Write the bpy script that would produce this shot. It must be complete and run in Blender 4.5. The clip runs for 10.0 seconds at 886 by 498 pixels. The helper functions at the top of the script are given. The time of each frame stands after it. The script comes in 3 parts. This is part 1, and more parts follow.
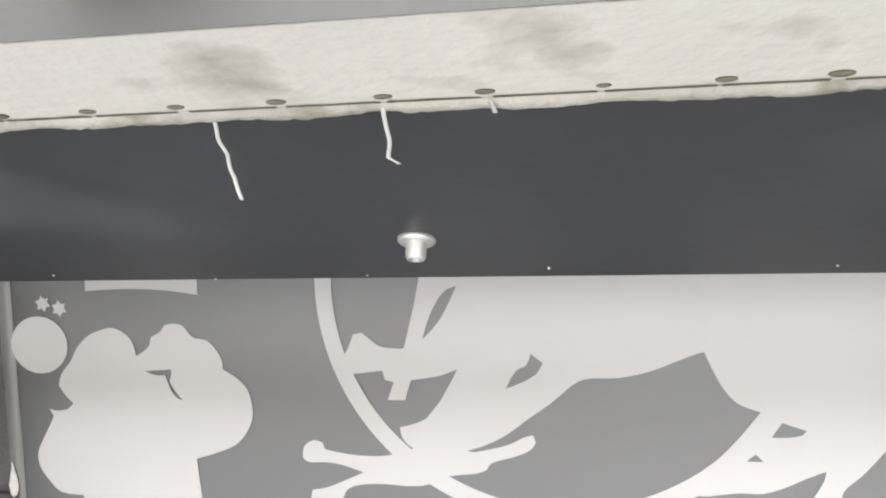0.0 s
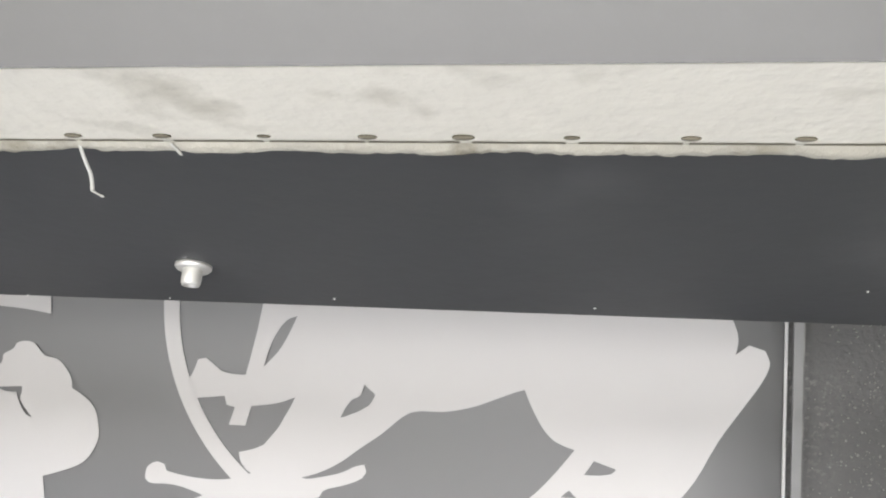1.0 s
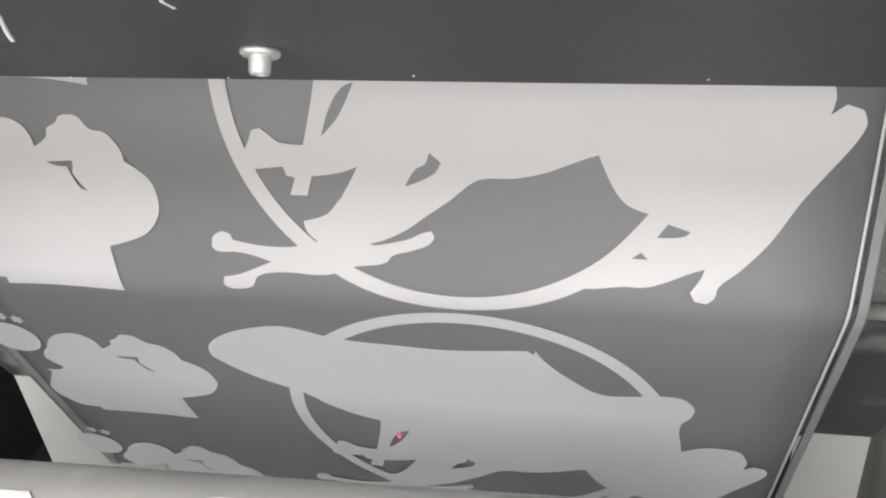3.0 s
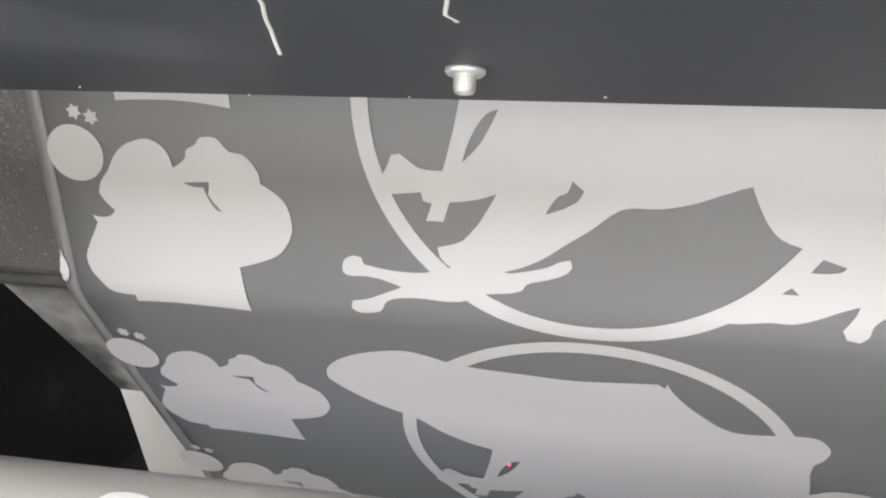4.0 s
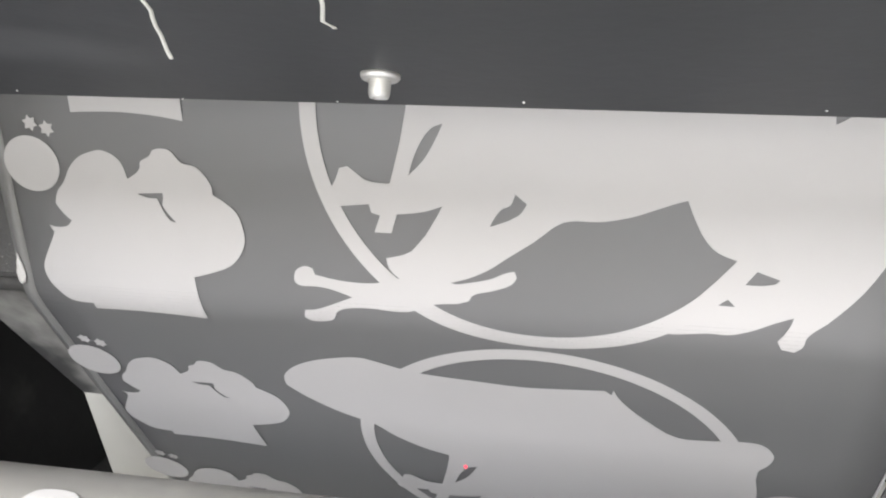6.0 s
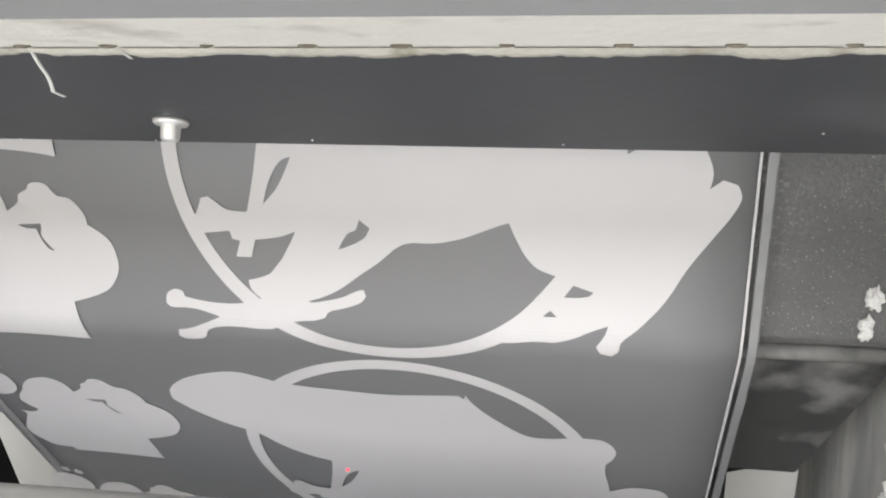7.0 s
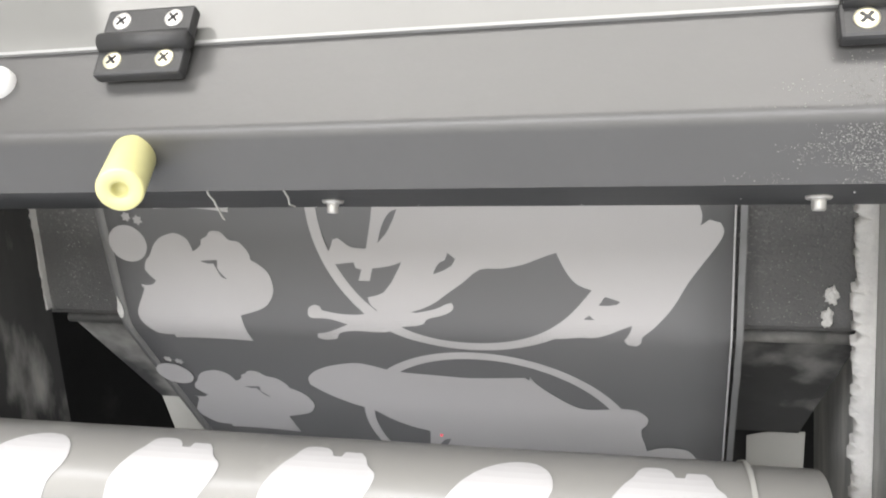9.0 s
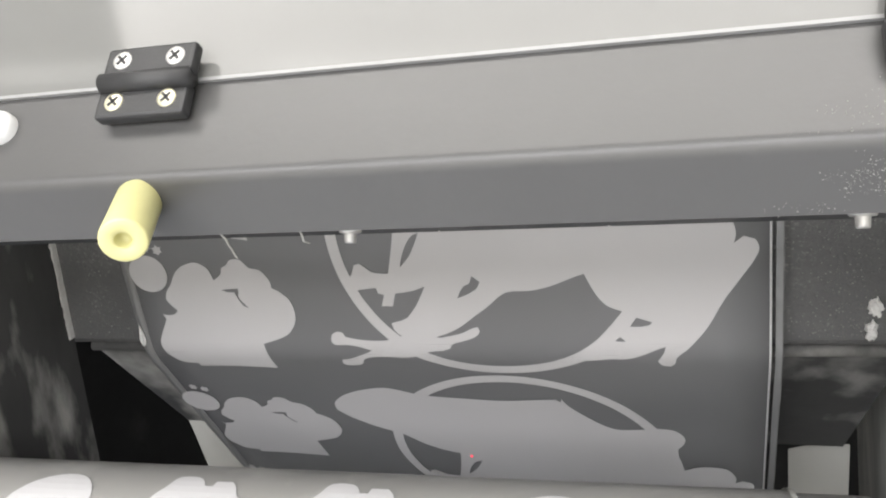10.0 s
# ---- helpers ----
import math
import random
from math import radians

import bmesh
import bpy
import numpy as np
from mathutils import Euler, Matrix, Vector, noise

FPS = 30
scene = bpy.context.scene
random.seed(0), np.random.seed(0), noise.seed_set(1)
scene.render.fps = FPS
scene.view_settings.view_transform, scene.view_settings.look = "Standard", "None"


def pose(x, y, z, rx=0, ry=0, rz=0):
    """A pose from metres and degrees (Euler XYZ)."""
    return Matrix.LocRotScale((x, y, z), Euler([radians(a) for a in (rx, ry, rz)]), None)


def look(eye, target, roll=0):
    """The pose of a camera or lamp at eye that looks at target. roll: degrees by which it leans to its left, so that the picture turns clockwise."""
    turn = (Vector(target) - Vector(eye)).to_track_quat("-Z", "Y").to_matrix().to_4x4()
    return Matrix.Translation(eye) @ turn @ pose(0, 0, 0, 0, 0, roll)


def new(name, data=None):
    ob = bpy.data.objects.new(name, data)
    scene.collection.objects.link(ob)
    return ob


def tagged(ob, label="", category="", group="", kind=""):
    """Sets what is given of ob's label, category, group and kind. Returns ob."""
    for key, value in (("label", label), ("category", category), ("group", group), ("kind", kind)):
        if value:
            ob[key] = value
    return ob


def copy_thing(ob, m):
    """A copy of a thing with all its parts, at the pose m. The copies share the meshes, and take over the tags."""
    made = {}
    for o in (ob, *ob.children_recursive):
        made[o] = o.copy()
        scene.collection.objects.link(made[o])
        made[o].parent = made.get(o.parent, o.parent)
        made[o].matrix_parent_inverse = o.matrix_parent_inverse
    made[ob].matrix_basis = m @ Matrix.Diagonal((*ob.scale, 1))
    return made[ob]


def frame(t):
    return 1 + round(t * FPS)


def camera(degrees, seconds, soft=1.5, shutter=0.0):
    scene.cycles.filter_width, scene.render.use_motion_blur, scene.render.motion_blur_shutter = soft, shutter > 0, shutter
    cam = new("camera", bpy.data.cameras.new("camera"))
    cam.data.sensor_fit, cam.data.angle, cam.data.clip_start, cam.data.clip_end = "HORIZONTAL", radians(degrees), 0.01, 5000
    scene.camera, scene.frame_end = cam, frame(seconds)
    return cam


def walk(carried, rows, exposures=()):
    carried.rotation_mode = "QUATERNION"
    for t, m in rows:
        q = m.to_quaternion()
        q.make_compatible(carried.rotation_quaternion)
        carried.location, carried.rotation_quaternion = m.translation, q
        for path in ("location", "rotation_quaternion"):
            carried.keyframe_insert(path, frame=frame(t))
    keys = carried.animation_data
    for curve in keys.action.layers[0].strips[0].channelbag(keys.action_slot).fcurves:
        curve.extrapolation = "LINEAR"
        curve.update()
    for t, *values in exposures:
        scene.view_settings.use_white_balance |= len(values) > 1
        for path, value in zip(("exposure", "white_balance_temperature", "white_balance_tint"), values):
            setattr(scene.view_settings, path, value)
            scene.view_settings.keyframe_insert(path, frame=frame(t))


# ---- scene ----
cam = camera(57.66, 10.0, soft=2.0)
PATH = [
    (0, (0.0806, -0.3359, 1.0220), (-0.3893, 1.6038, 0.8910), -2.39),
    (0.5, (0.1069, -0.3399, 1.0199), (-0.3164, 1.6133, 0.9426), -0.23),
    (1, (0.1375, -0.3371, 1.0238), (-0.2551, 1.6228, 0.9557), 0.36),
    (1.5, (0.1513, -0.3409, 1.0244), (-0.1654, 1.6087, 0.7103), 2.84),
    (2, (0.1439, -0.3270, 1.0435), (-0.2070, 1.5355, 0.4048), -0.37),
    (3.5, (0.0912, -0.3179, 1.0416), (-0.3482, 1.4689, 0.2579), -1.86),
    (4, (0.0724, -0.3232, 1.0410), (-0.4481, 1.4706, 0.3260), -1.88),
    (4.5, (0.0612, -0.3232, 1.0404), (-0.4926, 1.4674, 0.3424), -1.74),
    (5, (0.0636, -0.3214, 1.0370), (-0.4893, 1.4734, 0.3493), -1.58),
    (6.5, (0.1183, -0.3272, 1.0459), (-0.3328, 1.4895, 0.3415), -1.62),
    (6.8, (0.1373, -0.3325, 1.0498), (-0.2861, 1.4950, 0.3565), -1.73),
    (7, (0.1519, -0.3392, 1.0531), (-0.2649, 1.4960, 0.3762), -1.83),
    (7.5, (0.1760, -0.3781, 1.0742), (-0.2229, 1.4655, 0.4093), -2.47),
    (8, (0.1825, -0.4215, 1.0933), (-0.2928, 1.3994, 0.4163), -2.83),
    (8.5, (0.1890, -0.4507, 1.1061), (-0.3567, 1.3485, 0.4241), -3.79),
    (9, (0.1865, -0.4594, 1.1144), (-0.4101, 1.3242, 0.4343), -5.58),
    (9.5, (0.1831, -0.4479, 1.1212), (-0.4492, 1.3292, 0.4561), -7.06),
    (10, (0.1839, -0.4417, 1.1207), (-0.4742, 1.3241, 0.4507), -8.09),
]
EXPOSURES = [(0, -0.36), (1.2, -0.4), (2.0, -0.52), (7.0, -0.47), (7.5, -0.42), (8.2, -0.75), (9.0, -0.97), (10.0, -1.12)]
walk(cam, [(t, look(eye, target, roll)) for t, eye, target, roll in PATH], EXPOSURES)

from mathutils.geometry import delaunay_2d_cdt

# ---- light: a workshop ceiling with rows of tubes, added fill lamps, soft light from pale walls ----
world = bpy.data.worlds.new("workshop_air")
world.use_nodes = True
world.node_tree.nodes["Background"].inputs[0].default_value = (0.9, 0.93, 1.0, 1)
world.node_tree.nodes["Background"].inputs[1].default_value = 0.12
scene.world = world


def area_lamp(name, eye, target, width, height, watts, colour=(1, 0.97, 0.92)):
    lamp = bpy.data.lights.new(name, "AREA")
    lamp.shape, lamp.size, lamp.size_y, lamp.energy, lamp.color = "RECTANGLE", width, height, watts, colour
    ob = new(name, lamp)
    ob.matrix_world = look(eye, target)
    return ob


# added lamps: near one boosts the overhead tubes, far one lights the lower film
area_lamp("ceiling_lamp", (0.1, -0.55, 2.8), (0.1, -0.5, 0.0), 2.6, 0.5, 92, (1, 0.962, 0.925))
area_lamp("ceiling_lamp", (0.0, -3.3, 2.85), (0.0, -3.2, 0.0), 5.0, 1.6, 640, (0.965, 0.955, 0.985))
# added fill before the solid south wall, lighting the upright film; no window there
area_lamp("window_daylight", (0.0, -4.38, 1.3), (0.0, 0.0, 1.05), 5.0, 1.9, 105, (1.0, 0.962, 0.93))


# ---- materials ----
def material(name, colour, rough=0.5, metal=0.0, spots=None, grain=40.0, vary=0.12, bump=0.1, stretch=(1, 1, 1),
             spot_scale=14.0, spot_at=0.55, spot_soft=0.12, coat=0.0, alpha=1.0, specular=0.5, fine=0.0):
    """A surface with a base colour varied at two scales, and dust or wear (spots) with a shape of its own."""
    mat = bpy.data.materials.new(name)
    mat.use_nodes = True
    nodes, links = mat.node_tree.nodes, mat.node_tree.links
    bsdf = nodes["Principled BSDF"]
    coords = nodes.new("ShaderNodeTexCoord")
    place = nodes.new("ShaderNodeMapping")
    place.inputs["Scale"].default_value = stretch
    links.new(coords.outputs["Object"], place.inputs["Vector"])

    def noise_at(scale, detail=4.0):
        n = nodes.new("ShaderNodeTexNoise")
        n.inputs["Scale"].default_value, n.inputs["Detail"].default_value = scale, detail
        links.new(place.outputs[0], n.inputs["Vector"])
        return n.outputs["Fac"]

    def mixed(fac, a, b):
        m = nodes.new("ShaderNodeMix")
        m.data_type = "RGBA"
        links.new(fac, m.inputs[0])
        for socket, value in ((m.inputs[6], a), (m.inputs[7], b)):
            if hasattr(value, "links"):
                links.new(value, socket)
            else:
                socket.default_value = (*value, 1)
        return m.outputs[2]

    def ramp(fac, low, high):
        r = nodes.new("ShaderNodeMapRange")
        r.inputs["From Min"].default_value, r.inputs["From Max"].default_value = low, high
        links.new(fac, r.inputs["Value"])
        return r.outputs[0]

    dark = tuple(c * (1 - vary) for c in colour)
    light = tuple(min(1, c * (1 + vary)) for c in colour)
    col = mixed(ramp(noise_at(grain * 0.2), 0.3, 0.7), dark, light)
    col = mixed(ramp(noise_at(grain * 3), 0.3, 0.8), col, tuple(c * (1 - vary * 0.5) for c in colour))
    height = noise_at(grain * 6)
    if spots:
        mask = ramp(noise_at(spot_scale, 8.0), spot_at, spot_at + spot_soft)
        if fine:
            speck = ramp(noise_at(fine, 2.0), 0.58, 0.66)
            mul = nodes.new("ShaderNodeMath")
            mul.operation = "MULTIPLY"
            links.new(mask, mul.inputs[0])
            links.new(speck, mul.inputs[1])
            mask = mul.outputs[0]
        col = mixed(mask, col, spots)
        rr = nodes.new("ShaderNodeMapRange")
        rr.inputs["To Min"].default_value, rr.inputs["To Max"].default_value = rough, max(rough, 0.85)
        links.new(mask, rr.inputs["Value"])
        links.new(rr.outputs[0], bsdf.inputs["Roughness"])
    else:
        bsdf.inputs["Roughness"].default_value = rough
    links.new(col, bsdf.inputs["Base Color"])
    bsdf.inputs["Metallic"].default_value = metal
    bsdf.inputs["Coat Weight"].default_value = coat
    bsdf.inputs["Specular IOR Level"].default_value = specular
    bsdf.inputs["Alpha"].default_value = alpha
    if bump:
        b = nodes.new("ShaderNodeBump")
        b.inputs["Strength"].default_value, b.inputs["Distance"].default_value = bump, 0.001
        links.new(height, b.inputs["Height"])
        links.new(b.outputs[0], bsdf.inputs["Normal"])
    return mat


WALL = material("pale_wall_paint", (0.62, 0.61, 0.57), 0.8, grain=3)
FLOOR = material("bluish_bounce_floor", (0.44, 0.46, 0.50), 0.7, grain=4, vary=0.2)
CEILING = material("ceiling_white", (0.75, 0.75, 0.72), 0.9, grain=3)
# film grey is raised to stand in for a gloss reflection on darker film
FILM = material("matt_grey_film", (0.192, 0.192, 0.195), 0.42, grain=8, vary=0.05, bump=0.0, specular=0.5)
FILM_EDGE = material("clear_film_edge", (0.6, 0.6, 0.6), 0.3, grain=10, bump=0.0)
MARGIN = material("pale_film_margin", (0.26, 0.26, 0.255), 0.35, grain=10, bump=0.0)
STRIP = material("grey_edge_band", (0.22, 0.22, 0.22), 0.4, grain=30)
INK = material("white_ink", (0.555, 0.545, 0.54), 0.7, grain=12, vary=0.02, bump=0.03, specular=0.25)
PLATE = material("dark_powder_coated_plate", (0.040, 0.041, 0.043), 0.55, grain=30, vary=0.15, spots=(0.12, 0.12, 0.12), spot_scale=9, spot_at=0.55, spot_soft=0.3)
GREY_METAL = material("grey_powder_coated_steel", (0.074, 0.073, 0.071), 0.36, grain=60, vary=0.05, bump=0.05)
DUSTY_PANEL = material("powder_speckled_panel", (0.125, 0.125, 0.122), 0.5, grain=90, vary=0.25, bump=0.9, spots=(0.26, 0.255, 0.245), spot_scale=18, spot_at=0.46, spot_soft=0.2, fine=500.0)
DUSTY_EDGE = material("dusty_rolled_edge", (0.13, 0.13, 0.125), 0.6, grain=40, vary=0.2, spots=(0.38, 0.37, 0.35), spot_scale=30, spot_at=0.5, spot_soft=0.25)
SMEARED = material("powder_smeared_sheet", (0.06, 0.06, 0.058), 0.5, grain=30, vary=0.3, spots=(0.5, 0.49, 0.46), spot_scale=15, spot_at=0.44, spot_soft=0.25)
DUSTY_WALL = material("dust_streaked_side_plate", (0.42, 0.42, 0.40), 0.7, grain=60, vary=0.35, bump=0.4, stretch=(1, 1, 0.22), spots=(0.62, 0.61, 0.57), spot_scale=30, spot_at=0.5, spot_soft=0.2)
WEST_WALL = material("dust_streaked_black_plate", (0.075, 0.075, 0.073), 0.55, grain=30, vary=0.3, bump=0.2, stretch=(1, 1, 0.3), spots=(0.5, 0.49, 0.46), spot_scale=34, spot_at=0.51, spot_soft=0.2)
BLACK = material("void_black_sheet", (0.02, 0.02, 0.02), 0.55, grain=30, vary=0.4, spots=(0.12, 0.12, 0.11), spot_scale=12, spot_at=0.56, spot_soft=0.3)
POWDER = material("white_adhesive_powder", (0.82, 0.81, 0.78), 0.95, grain=300, vary=0.12, bump=0.8)
THIN_POWDER = material("thin_grey_powder", (0.30, 0.295, 0.28), 0.9, grain=300, vary=0.2, bump=0.4)
CAKED = material("dirty_caked_powder", (0.40, 0.38, 0.32), 0.8, grain=120, vary=0.2, bump=0.5, spots=(0.2, 0.18, 0.13), spot_scale=60, spot_at=0.54, spot_soft=0.12)
LIP = material("dirty_cream_lip", (0.64, 0.615, 0.54), 0.7, grain=60, vary=0.1, bump=0.3, spots=(0.34, 0.32, 0.26), spot_scale=40, spot_at=0.56, spot_soft=0.2)
GRIME = material("brown_grime", (0.14, 0.125, 0.09), 0.8, grain=80, vary=0.2)
ZINC = material("pale_zinc", (0.62, 0.61, 0.58), 0.4, 0.6, grain=100, vary=0.1)
BRASS = material("yellow_passivated_screw", (0.72, 0.68, 0.5), 0.35, 0.7, grain=100, vary=0.1)
BLACK_PLASTIC = material("black_nylon", (0.03, 0.03, 0.03), 0.5, grain=120, vary=0.2)
YELLOW = material("yellow_rubber", (0.60, 0.57, 0.27), 0.35, grain=50, vary=0.08, bump=0.1)
CREAM = material("cream_paper", (0.46, 0.455, 0.42), 0.8, grain=12, vary=0.06)
CHROME = material("chrome", (0.7, 0.7, 0.7), 0.15, 1.0, grain=60, vary=0.05)
ROLL_FILM = material("glossy_clear_film_on_roller", (0.30, 0.293, 0.274), 0.3, grain=10, vary=0.06, bump=0.0, spots=(0.5, 0.49, 0.46), spot_scale=20, spot_soft=0.3)
LID = material("milky_acrylic", (0.16, 0.16, 0.152), 0.08, grain=8, vary=0.08, bump=0.0, specular=0.22)
WHITE_PLASTIC = material("white_plastic", (0.75, 0.75, 0.73), 0.4, grain=40, vary=0.03)


def glowing(name, colour, strength):
    mat = bpy.data.materials.new(name)
    mat.use_nodes = True
    bsdf = mat.node_tree.nodes["Principled BSDF"]
    bsdf.inputs["Base Color"].default_value = (*colour, 1)
    bsdf.inputs["Emission Color"].default_value = (*colour, 1)
    bsdf.inputs["Emission Strength"].default_value = strength
    return mat


TUBE = glowing("lit_tube", (1, 0.98, 0.94), 9.0)
RED = glowing("red_laser", (1, 0.08, 0.12), 1.2)


# ---- mesh helpers ----
def part(name, bm, mat, parent=None, label="", smooth=False):
    me = bpy.data.meshes.new(name)
    bm.normal_update()
    bm.to_mesh(me)
    bm.free()
    me.materials.append(mat)
    if smooth:
        me.shade_smooth()
    ob = new(name, me)
    if parent:
        ob.parent = parent
    if label:
        ob["label"] = label
    return ob


def empty(name, at=(0, 0, 0)):
    ob = new(name)
    ob.location = at
    return ob


def box(bm, lo, hi, bevel=0.0):
    m = Matrix.Translation([(a + b) / 2 for a, b in zip(lo, hi)]) @ Matrix.Diagonal([b - a for a, b in zip(lo, hi)] + [1])
    got = bmesh.ops.create_cube(bm, size=1, matrix=m)
    if bevel:
        edges = {e for v in got["verts"] for e in v.link_edges}
        bmesh.ops.bevel(bm, geom=list(edges), offset=bevel, segments=2, affect="EDGES", profile=0.5)
    return bm


def cylinder(bm, a, b, r1, r2=None, segments=32, caps=True):
    a, b = Vector(a), Vector(b)
    turn = (b - a).to_track_quat("Z", "Y").to_matrix().to_4x4()
    bmesh.ops.create_cone(bm, cap_ends=caps, segments=segments, radius1=r1, radius2=r1 if r2 is None else r2,
                          depth=(b - a).length, matrix=Matrix.Translation((a + b) / 2) @ turn)
    return bm


def lathe(bm, a, b, profile, segments=32):
    """A turned shape about the line from a to b: profile of (along 0..1, radius)."""
    a, b = Vector(a), Vector(b)
    turn = (b - a).to_track_quat("Z", "Y").to_matrix()
    rings = []
    for f, r in profile:
        c = a.lerp(b, f)
        rings.append([bm.verts.new(c + turn @ Vector((r * math.cos(k * math.tau / segments), r * math.sin(k * math.tau / segments), 0))) for k in range(segments)])
    for p, q in zip(rings, rings[1:]):
        for k in range(segments):
            bm.faces.new((p[k], p[(k + 1) % segments], q[(k + 1) % segments], q[k]))
    return bm


def sheet(bm, outline, x0, x1, thick, steps=1):
    """A bent sheet: the outline in (y, z), swept from x0 to x1, with thickness to the right of its way."""
    pts = [Vector(p) for p in outline]
    back = []
    for k, p in enumerate(pts):
        d = (pts[min(k + 1, len(pts) - 1)] - pts[max(k - 1, 0)]).normalized()
        back.append(p + Vector((d.y, -d.x)) * thick)
    loop = pts + back[::-1]
    rows = []
    for i in range(steps + 1):
        x = x0 + (x1 - x0) * i / steps
        rows.append([bm.verts.new((x, *p)) for p in loop])
    n = len(loop)
    for a, b in zip(rows, rows[1:]):
        for k in range(n):
            bm.faces.new((a[k], a[(k + 1) % n], b[(k + 1) % n], b[k]))
    m = len(pts)
    for row in (rows[0], rows[-1]):
        for k in range(m - 1):
            bm.faces.new((row[k], row[k + 1], row[n - 2 - k], row[n - 1 - k]))
    bmesh.ops.recalc_face_normals(bm, faces=bm.faces)
    return bm


# ---- the workshop round the machine ----
def room():
    lo, hi, t = Vector((-3.5, -4.5, 0)), Vector((3.5, 3.0, 2.9)), 0.15
    for name, a, b in (("wall_west", (lo.x - t, lo.y, 0), (lo.x, hi.y, hi.z)), ("wall_east", (hi.x, lo.y, 0), (hi.x + t, hi.y, hi.z)),
                       ("wall_south", (lo.x, lo.y - t, 0), (hi.x, lo.y, hi.z)), ("wall_north", (lo.x, hi.y, 0), (hi.x, hi.y + t, hi.z))):
        tagged(part(name, box(bmesh.new(), a, b), WALL), "plain pale painted workshop wall", "wall", kind="structure")
    # unseen floor, pale and bluish to throw light up at the lower film
    tagged(part("floor", box(bmesh.new(), (lo.x, lo.y, -t), (hi.x, hi.y, 0)), FLOOR), "unseen workshop floor tinted to bounce bluish light", "floor", kind="structure")
    tagged(part("ceiling", box(bmesh.new(), (lo.x, lo.y, hi.z), (hi.x, hi.y, hi.z + t)), CEILING), "plain white workshop ceiling", "ceiling", kind="structure")


def tube_lights():
    for x in (-1.6, -0.2, 1.2):
        for y in (-2.2, -0.55):
            e = empty("tube_light", (x, y, 2.82))
            part("housing", box(bmesh.new(), (-0.62, -0.05, 0.02), (0.62, 0.05, 0.08), 0.006), WHITE_PLASTIC, e)
            part("tube", cylinder(bmesh.new(), (-0.6, 0, 0), (0.6, 0, 0), 0.018), TUBE, e, "lit white fluorescent tube", True)
            tagged(e, "lit fluorescent tube light on the ceiling", "ceiling light", group="ceiling tube lights")


# ---- the film: flat and upright above, then bent back over the edge of the panel ----
BEND_Z, BEND_ANGLE, BEND_R = 0.8790, radians(26.4), 0.035
SKEW = pose(0, 0, BEND_Z, 0, -1.5, 0) @ pose(0, 0, -BEND_Z)  # the bend runs a little askew across the film
UNSKEW = SKEW.inverted()
FILM_L, FILM_R = -0.2300, 0.2078
FEED = 0.0019  # metres of film a second, downwards
SHOWN_AT = 4.0  # when the prints lie as drawn below


def along_bend(x, s):
    """A place on the flat film, in metres, measured along the bend and square to it."""
    p = UNSKEW @ Vector((x, 0, 1 - s))
    return p.x, 1 - p.z


def over_bend(x, s, lift=0.0):
    """The place at x along the bend and s square to it, downwards from z = 1, lifted off the film's face; still without the skew."""
    t = BEND_R * math.tan(BEND_ANGLE / 2)
    s1 = 1 - BEND_Z - t
    if s < s1:
        a, y, z = 0.0, 0.0, 1 - s
    elif s < s1 + BEND_R * BEND_ANGLE:
        a = (s - s1) / BEND_R
        y, z = BEND_R * (1 - math.cos(a)), BEND_Z + t - BEND_R * math.sin(a)
    else:
        a, d = BEND_ANGLE, s - s1 - BEND_R * BEND_ANGLE
        y, z = BEND_R * (1 - math.cos(a)) + d * math.sin(a), BEND_Z + t - BEND_R * math.sin(a) - d * math.cos(a)
    return Vector((x, y - lift * math.cos(a), z - lift * math.sin(a)))


def film_place(x, s, lift=0.0):
    """The place on the film, x across and s along it downwards from z = 1, lifted off its face."""
    return SKEW @ over_bend(*along_bend(x, s), lift)


def film_band(x0, x1, s0, s1, lift, thick, nx=12, ns=90):
    bm = bmesh.new()
    faces = []
    for side in (lift, lift - thick):
        faces.append([[bm.verts.new(film_place(x0 + (x1 - x0) * i / nx, s0 + (s1 - s0) * k / ns, side)) for i in range(nx + 1)] for k in range(ns + 1)])
    f, b = faces
    for k in range(ns):
        for i in range(nx):
            bm.faces.new((f[k][i], f[k + 1][i], f[k + 1][i + 1], f[k][i + 1]))
            bm.faces.new((b[k][i], b[k][i + 1], b[k + 1][i + 1], b[k + 1][i]))
        bm.faces.new((f[k][0], b[k][0], b[k + 1][0], f[k + 1][0]))
        bm.faces.new((f[k][nx], f[k + 1][nx], b[k + 1][nx], b[k][nx]))
    return bm


def smooth_outline(points, steps=3, sharp=48):
    """A closed outline through the points, curved but for its sharp corners."""
    n, out = len(points), []
    P = [Vector(p) for p in points]
    tangents = []
    for k in range(n):
        a, b = P[k] - P[k - 1], P[(k + 1) % n] - P[k]
        bend = math.degrees(a.angle(b, 0)) if a.length and b.length else 0
        tangents.append(Vector((0, 0)) if bend > sharp else (a.normalized() + b.normalized()) * 0.5)
    for k in range(n):
        p, q = P[k], P[(k + 1) % n]
        d = (q - p).length
        m0, m1 = tangents[k] * d, tangents[(k + 1) % n] * d
        for j in range(steps):
            t = j / steps
            h = (2 * t ** 3 - 3 * t ** 2 + 1, t ** 3 - 2 * t ** 2 + t, -2 * t ** 3 + 3 * t ** 2, t ** 3 - t ** 2)
            out.append(p * h[0] + m0 * h[1] + q * h[2] + m1 * h[3])
    return out


